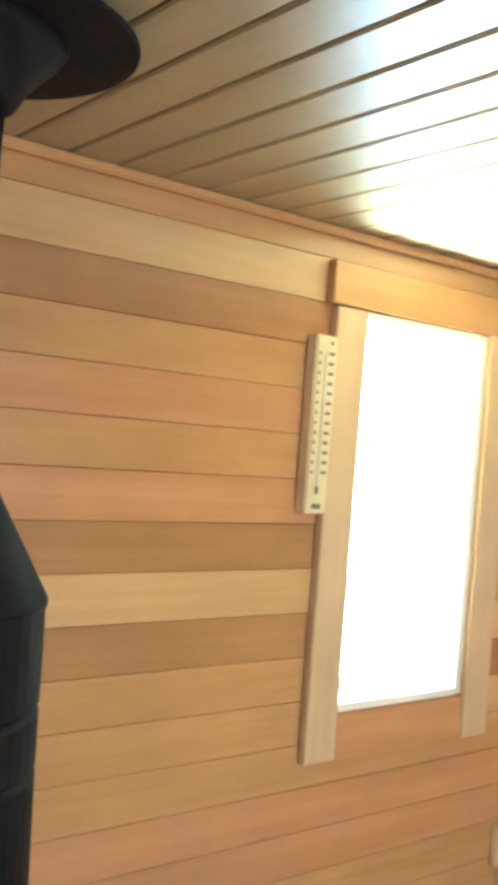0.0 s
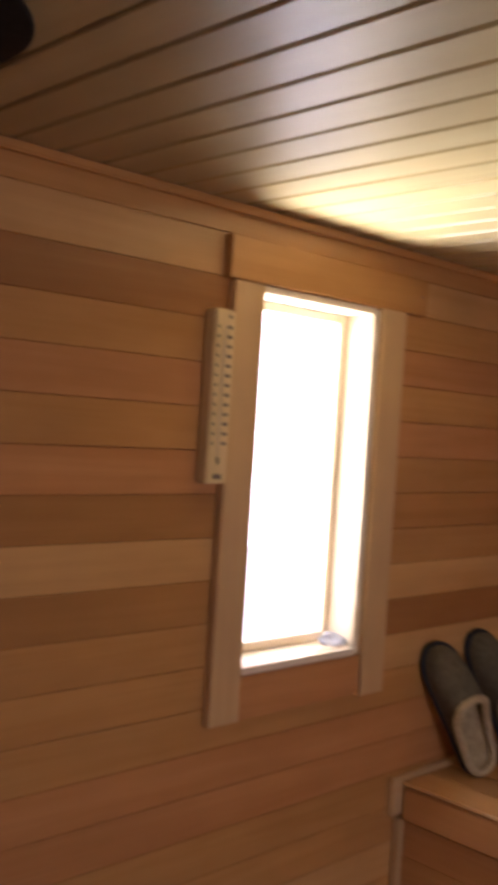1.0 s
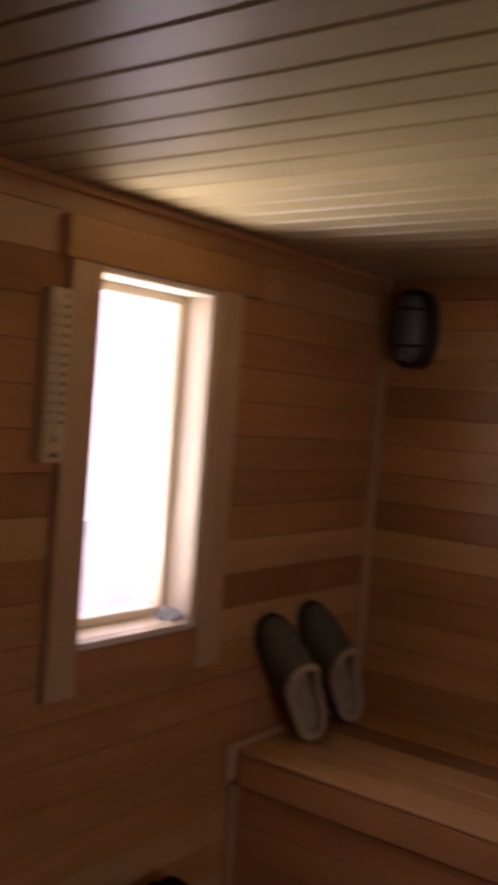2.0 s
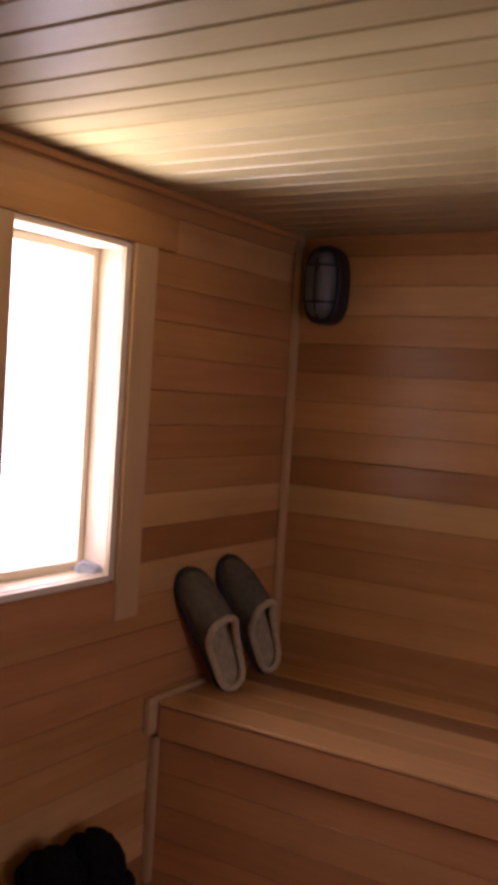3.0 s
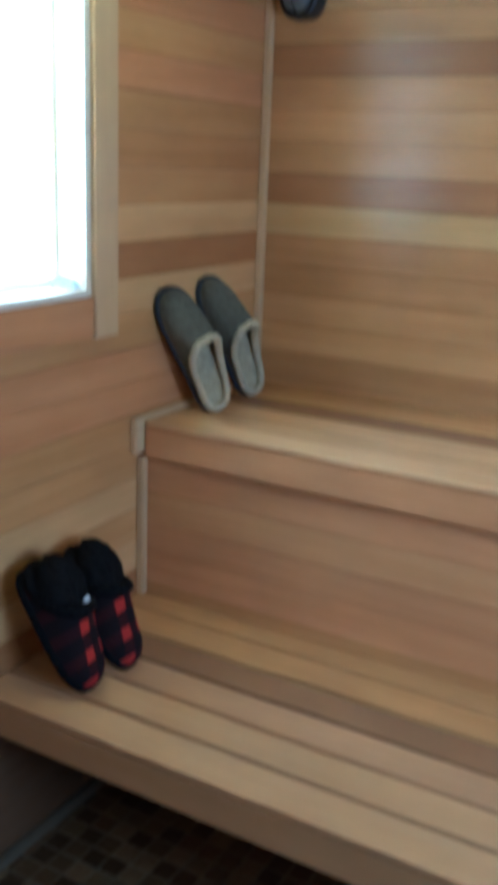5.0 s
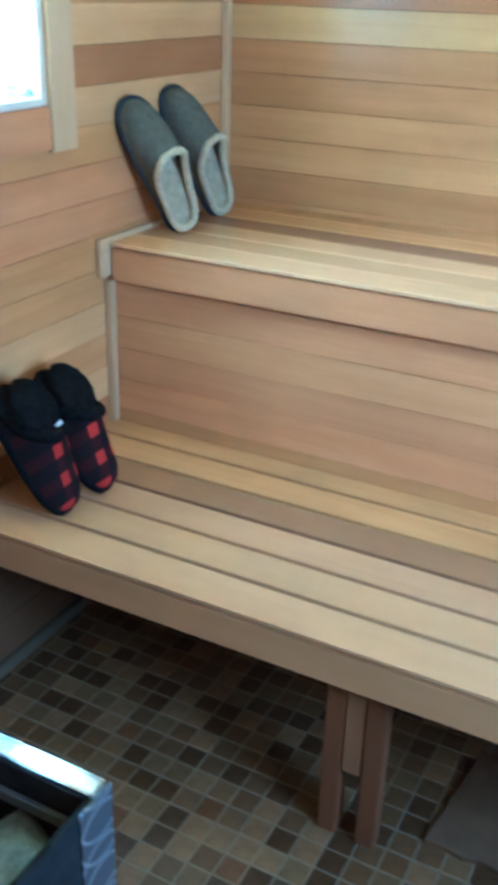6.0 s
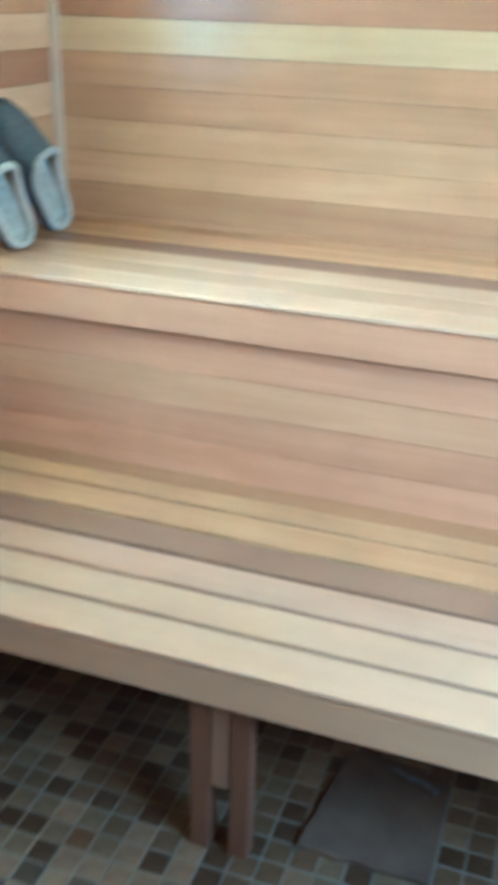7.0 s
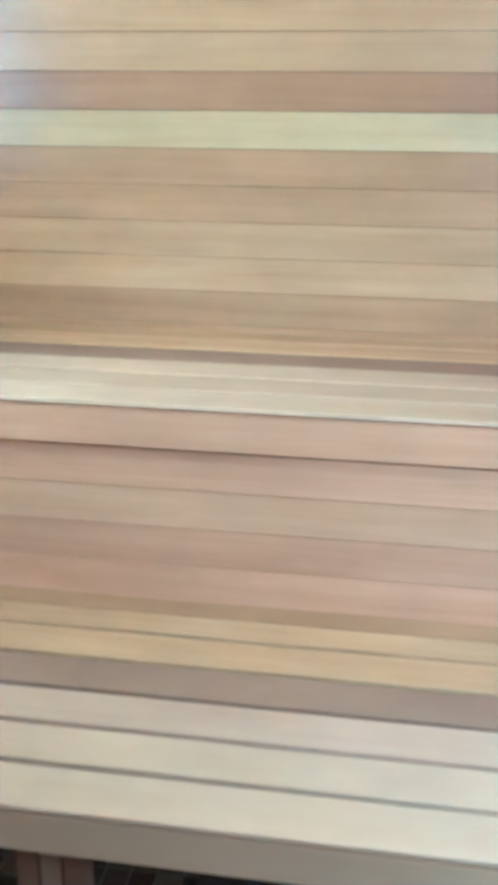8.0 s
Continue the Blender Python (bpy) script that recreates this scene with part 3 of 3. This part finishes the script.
# ---- slippers ----
def slipper(name, label, group, m, upper_mat, lining_mat, rim_r, length=0.285, tag=False, throat=0.60, wide=1.0, sole_mat=RUBBER):
    """Local frame: toe along +Y, sole underneath at z = 0."""
    t = thing(name, 0, 0, 0, label, "slipper", group, m=m)
    L = length

    def half(s):          # half width along the sole, heel 0 to toe 1
        return 0.050 * wide * (max(0.0, 1 - (abs(s - 0.16) / 0.16) ** 2.6) ** 0.4 if s < 0.16 else 1.0) * (0.78 + 0.24 * min(max((s - 0.05) / 0.55, 0), 1)) * (max(0.0, 1 - ((s - 0.72) / 0.28) ** 2.3) ** 0.5 if s > 0.72 else 1.0)

    def bend(s):
        return 0.006 * math.sin(s * math.pi)
    N = 56
    ss = [0.5 - 0.5 * math.cos(math.pi * (0.012 + 0.976 * i / (N - 1))) for i in range(N)]
    # sole
    ring = []
    for s in ss:
        ring.append((bend(s) + half(s) + 0.005, s * L))
    for s in reversed(ss):
        ring.append((bend(s) - half(s) - 0.005, s * L))
    bm = bmesh.new()
    rings = []
    for z, k in ((0.0, 0.94), (0.004, 1.0), (0.014, 1.0), (0.017, 0.96)):
        rings.append([((x - 0.003) * k + 0.003, (yy - L / 2) * (0.54 + k / 2) + L / 2, z) for x, yy in ring])
    ring_surface(bm, rings, cap0=True, cap1=True)
    bmesh.ops.recalc_face_normals(bm, faces=bm.faces)
    part("sole", bm, sole_mat, t, m=m)

    # upper: closed vamp in front, falling to a low wall round the heel
    def height(s):
        if s > throat - 0.06:
            u = min(1.0, (1 - s) / (1.06 - throat))
            cap = math.sqrt(max(0.0, 1 - ((s - 0.84) / 0.16) ** 2)) if s > 0.84 else 1.0
            return 0.010 + (0.026 + 0.054 * u ** 1.5) * cap
        return 0.030 + 0.060 * (s / (throat - 0.06)) ** 1.6
    K = 17

    def section(s, off):
        w, h = half(s) - off, height(s) - off
        open_k = 0.0 if s > throat else math.sqrt(1 - (1 - min(1.0, (throat - s) / 0.24)) ** 2)
        amax = math.pi / 2 * (1 - 0.69 * open_k)
        out = []
        for i in range(K):
            if open_k == 0:
                th = math.pi * (i / (K - 1))
            else:
                half_i = (K - 1) // 2
                th = (i / half_i) * amax if i <= half_i else math.pi - ((K - 1 - i) / half_i) * amax
            cx, cz = math.cos(th), math.sin(th)
            out.append((bend(s) + w * math.copysign(abs(cx) ** 0.8, cx), s * L, 0.016 + h * cz ** 0.85))
        return out
    bm = bmesh.new()
    half_i = (K - 1) // 2

    rows_o = [section(s, 0.0) for s in ss]
    rows_i = [section(s, 0.006) for s in ss]
    for rows in (rows_o, rows_i):
        vs = [[bm.verts.new(p) for p in r] for r in rows]
        for a, b, s in zip(vs, vs[1:], ss):
            for i in range(K - 1):
                if s <= throat and i == half_i:
                    continue
                bm.faces.new((a[i], a[i + 1], b[i + 1], b[i]))
    bmesh.ops.recalc_face_normals(bm, faces=bm.faces)
    part("upper", bm, upper_mat, t, m=m, smooth=True)
    # lining: foot bed and thick rolled rim round the opening
    bm = bmesh.new()
    fb = [[(bend(s) - half(s) * 0.86, s * L, 0.026), (bend(s), s * L, 0.020), (bend(s) + half(s) * 0.86, s * L, 0.026)] for s in ss if s < 0.85]
    ring_surface(bm, fb, close=False)
    part("insole", bm, INSOLE if lining_mat is FLEECE else lining_mat, t, m=m, smooth=True)
    left = [section(s, 0.002)[half_i] for s in ss if s <= throat + 0.012]
    right = [section(s, 0.002)[half_i + 1] for s in ss if s <= throat + 0.012]
    loop = left + list(reversed(right))
    part("rim", tube(loop, rim_r, 8, closed=True), lining_mat, t, "fluffy rolled edge round the opening", m=m, smooth=True)
    if lining_mat is BLACK_FLEECE:
        bm = bmesh.new()
        bmesh.ops.create_icosphere(bm, subdivisions=4, radius=1.0)
        for v in bm.verts:
            k = 1 + 0.10 * noise.noise(v.co * 2.3) + 0.07 * noise.noise(v.co * 7.0)
            v.co = Vector((v.co.x * 0.053 * wide * k, (0.215 + v.co.y * 0.245 * k) * L, 0.064 + v.co.z * 0.044 * k))
        fleece = part("fleece_lining", bm, lining_mat, t, "thick black fleece filling the opening", m=m, smooth=True)
    if tag:
        part("label_tag", box(-0.020, 0.004, 0.385 * L, 0.425 * L, 0.085, 0.098, 0.001), LABEL_WHITE, fleece, "small white woven label", m=m)
    return t


def stand(heel, toe, out):
    """Pose from the heel's place, the toe's place and the way the upper faces."""
    yv = (Vector(toe) - Vector(heel)).normalized()
    zv = (Vector(out) - yv * Vector(out).dot(yv)).normalized()
    return basis(heel, yv.cross(zv), yv, zv)


slipper("slipper", "grey felt clog slipper with cream fleece lining, toe against the wall", "grey slippers",
        stand((0.092, -0.372, UB + 0.012), (0.014, -0.476, UB + 0.285), (1, -0.53, 0.25)), FELT, FLEECE, 0.0095, 0.322)
slipper("slipper", "grey felt clog slipper with cream fleece lining, toe against the wall", "grey slippers",
        stand((0.076, -0.167, UB + 0.012), (0.010, -0.290, UB + 0.285), (1, -0.36, 0.25)), FELT, FLEECE, 0.0095, 0.337)
slipper("slipper", "red and black plaid slipper, black fleece, heel on the wall", "plaid slippers",
        stand((0.034, -1.018, LB + 0.228), (0.175, -0.995, LB + 0.012), (1, 0.34, 0.4)), PLAID, BLACK_FLEECE, 0.015, 0.275, True, throat=0.47, wide=1.25, sole_mat=SOLE_BLACK)
slipper("slipper", "red and black plaid slipper, black fleece, heel on the wall", "plaid slippers",
        stand((0.030, -0.885, LB + 0.215), (0.190, -0.880, LB + 0.012), (1, 0.25, 0.4)), PLAID, BLACK_FLEECE, 0.015, 0.275, throat=0.47, wide=1.12, sole_mat=SOLE_BLACK)

# ---- bulkhead lamp on the back wall ----
lamp = thing("bulkhead_lamp", 0.113, 0, 1.990, "black oval caged bulkhead lamp, switched off", "lamp")


def oval(rx, rz, y, n=40):
    pts = []
    for i in range(n):
        a = 2 * math.pi * i / n
        c, s = math.cos(a), math.sin(a)
        pts.append((math.copysign(abs(c) ** 0.72, c) * rx, y, math.copysign(abs(s) ** 0.72, s) * rz))
    return pts


lm = pose(0.113, 0, 1.990)
bm = bmesh.new()
ring_surface(bm, [oval(0.058, 0.106, -0.001), oval(0.060, 0.108, -0.010), oval(0.060, 0.108, -0.050), oval(0.056, 0.104, -0.062), oval(0.047, 0.095, -0.064), oval(0.045, 0.093, -0.052)], cap0=True)
bmesh.ops.recalc_face_normals(bm, faces=bm.faces)
part("housing", bm, PLASTIC_BLACK, lamp, m=lm, smooth=True)
bm = bmesh.new()
ring_surface(bm, [oval(0.0445, 0.0925, -0.051), oval(0.043, 0.091, -0.070), oval(0.036, 0.082, -0.086), oval(0.020, 0.060, -0.093)], cap1=True)
bmesh.ops.recalc_face_normals(bm, faces=bm.faces)
part("glass", bm, FROSTED, lamp, "frosted glass cover", m=lm, smooth=True)


def bar(p):
    part("cage_bar", tube(p, 0.0035, 8), PLASTIC_BLACK, lamp, m=lm, smooth=True)


bar([(0, -0.064 - 0.036 * math.sin(math.pi * i / 14) ** 0.5, -0.097 + 0.194 * i / 14) for i in range(15)])
for z in (-0.05, 0.05):
    bar([(-0.052 + 0.104 * i / 12, -0.064 - 0.033 * math.sin(math.pi * i / 12) ** 0.5, z) for i in range(13)])

# ---- thermometer ----
th = thing("thermometer", 0.0, -1.218, 1.62, "long pale thermometer panel with two columns of marks", "thermometer")
part("panel", box(0.001, 0.030, -1.244, -1.193, 1.614, 1.933, 0.003), SCALE_PALE, th)
part("capillary", box(0.0302, 0.0325, -1.2215, -1.2195, 1.655, 1.905, 0.0005), SASH, th)
part("bulb", box(0.0302, 0.034, -1.223, -1.218, 1.650, 1.663, 0.001), INK, th, "dark bulb")
for i in range(13):
    z = 1.688 + i * 0.0177
    part("scale_mark", box(0.0302, 0.031, -1.2375, -1.2325, z - 0.0028, z + 0.0028), INK, th)
    part("scale_mark", box(0.0302, 0.031, -1.2130, -1.2010, z - 0.0028, z + 0.0028), INK, th)
part("scale_mark", box(0.0302, 0.031, -1.2110, -1.2050, 1.917, 1.923), INK, th)
part("emblem", box(0.0302, 0.031, -1.228, -1.208, 1.623, 1.632), INK, th)

# ---- flagstone on the floor with a pale splinter ----
random.seed(3)
edge = []
corners = [(1.035, -1.03), (1.285, -1.03), (1.285, -0.775), (1.215, -0.745), (1.06, -0.745)]
for (ax, ay), (bx, by) in zip(corners, corners[1:] + corners[:1]):
    for k in range(7):
        f = k / 7
        edge.append((ax + (bx - ax) * f + random.uniform(-0.005, 0.005), ay + (by - ay) * f + random.uniform(-0.005, 0.005)))
bm = bmesh.new()
cx, cy = 1.16, -0.89
ring_surface(bm, [[(x, yy, 0.0) for x, yy in edge], [(x, yy, 0.010) for x, yy in edge], [(cx + (x - cx) * 0.99, cy + (yy - cy) * 0.99, 0.013) for x, yy in edge]], cap0=True, cap1=True)
bmesh.ops.recalc_face_normals(bm, faces=bm.faces)
tagged(part("flagstone", bm, SLATE, m=pose(0, 0, 0.0025)), "flat brown stone slab with chipped edges on the tiles", "stone slab")
tagged(part("splinter", tube([(1.150, -0.775, 0), (1.175, -0.783, 0.004), (1.200, -0.793, 0.001), (1.235, -0.800, 0.004), (1.262, -0.812, 0.0)], lambda u: 0.002 + 0.005 * u, 7), CHIP, m=pose(0, 0, 0.0235)),
       "pale curled splinter lying on the stone slab", "splinter")

# ---- wall lining boards (pieces) ----
random.seed(21)


def west_board(y0, y1, z, mat, h=COURSE):
    part("board", plank_bm(y1 - y0, h - 0.0009, BT, 0.0009), mat, wall_west, m=on_west(y0, z + 0.0006, -BT))


LEFT = {9: TAN, 8: PALE, 7: BROWN, 6: TAN, 5: PINK, 4: TAN, 3: PINK, 2: MID, 1: PALE, 0: MID, -1: TAN, -2: TAN, -3: TAN, -4: PINK, -5: PINK, -6: TAN, -7: TAN, -8: PALE, -9: TAN, -10: PALE, -11: BROWN}
RIGHT = {9: TAN, 8: TAN, 7: TAN, 6: PINK, 5: TAN, 4: PINK, 3: TAN, 2: MID, 1: TAN, 0: PALE, -1: BROWN, -2: PALE, -3: TAN}
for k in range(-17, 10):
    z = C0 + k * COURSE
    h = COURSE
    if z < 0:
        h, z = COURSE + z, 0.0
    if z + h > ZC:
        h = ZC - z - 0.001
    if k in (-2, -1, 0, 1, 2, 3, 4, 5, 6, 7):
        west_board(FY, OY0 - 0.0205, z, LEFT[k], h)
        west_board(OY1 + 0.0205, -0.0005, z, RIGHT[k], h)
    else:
        # lowest courses: shade under the bench painted into the boards
        west_board(FY, -0.0005, z, LEFT.get(k, SHADED), h)

BACK = {9: MID, 8: TAN, 7: PALE, 6: TAN, 5: BROWN, 4: TAN, 3: TAN, 2: TAN, 1: BROWN, 0: YELLOW, -1: MID, -2: MID, -3: TAN, -4: TAN, -5: MID, -6: MID}
for k in range(-6, 10):
    z = C0 - 0.004 + k * COURSE
    h = min(COURSE, ZC - z - 0.001)
    part("board", plank_bm(RX - 0.001, h - 0.0012, BT, 0.0008), BACK[k], wall_north, m=on_north(0.0005, z + 0.0006, BT))
RISER = [MID, PINK, PINK, RISER_TAN, PINK, MID]
for i in range(-5, 6):
    z = 0.424 + i * COURSE
    h = min(COURSE, UB - 0.05 - z)
    part("board", plank_bm(RX - 0.001, h - 0.0017, BT, 0.0003), RISER[i % 6], wall_riser, m=on_north(0.0005, z + 0.0006, RIS + BT))

# ---- floor tiles (pieces) ----
random.seed(8)
TP, TG = 0.0526, 0.0042
tone = [TILE_DARK, TILE_BROWN, TILE_TAN, TILE_OLIVE, TILE_RUST]
weights = [26, 26, 22, 18, 8]
tile_mesh = []
for mt in tone:
    bm = bmesh.new()
    a = (TP - TG) / 2
    ring_surface(bm, [[(sx * q, sy * q, z) for sx, sy in ((-1, -1), (1, -1), (1, 1), (-1, 1))] for q, z in ((a, -0.004), (a, 0.001), (a - 0.0015, 0.002))], cap1=True)
    me = bpy.data.meshes.new("tile")
    bm.to_mesh(me)
    bm.free()
    me.materials.append(mt)
    tile_mesh.append(me)
floor = bpy.data.objects["floor"]
far = {}
count = 0
for j in range(60):
    for i in range(48):
        x = 1.290 + TP / 2 + (i - 25) * TP
        yy = -0.813 + TP / 2 + (j - 42) * TP
        if not (0.0 < x < RX - 0.03 and FY + 0.03 < yy < RIS + 0.02):
            continue
        k = random.choices(range(5), weights)[0]
        near = 0.25 < x < 1.35 and -1.50 < yy < -0.72
        if near and count < 300:
            ob = finish(new("tile", tile_mesh[k]), floor, pose(x, yy, 0))
            count += 1
        else:
            far.setdefault(k, []).append((x, yy))
a = (TP - TG) / 2
verts, faces, mats = [], [], []
for k, ps in far.items():
    for x, yy in ps:
        b = len(verts)
        for q, z in ((a, -0.004), (a, 0.001), (a - 0.0015, 0.002)):
            verts += [(x + sx * q, yy + sy * q, z) for sx, sy in ((-1, -1), (1, -1), (1, 1), (-1, 1))]
        for r in (0, 4):
            faces += [(b + r + s, b + r + (s + 1) % 4, b + r + 4 + (s + 1) % 4, b + r + 4 + s) for s in range(4)]
        faces.append((b + 8, b + 9, b + 10, b + 11))
        mats += [k] * 9
me = bpy.data.meshes.new("far_tiles")
me.from_pydata(verts, [], faces)
for mt in tone:
    me.materials.append(mt)
me.polygons.foreach_set("material_index", mats)
tagged(finish(new("far_tiles", me), floor, None), kind="stuff")
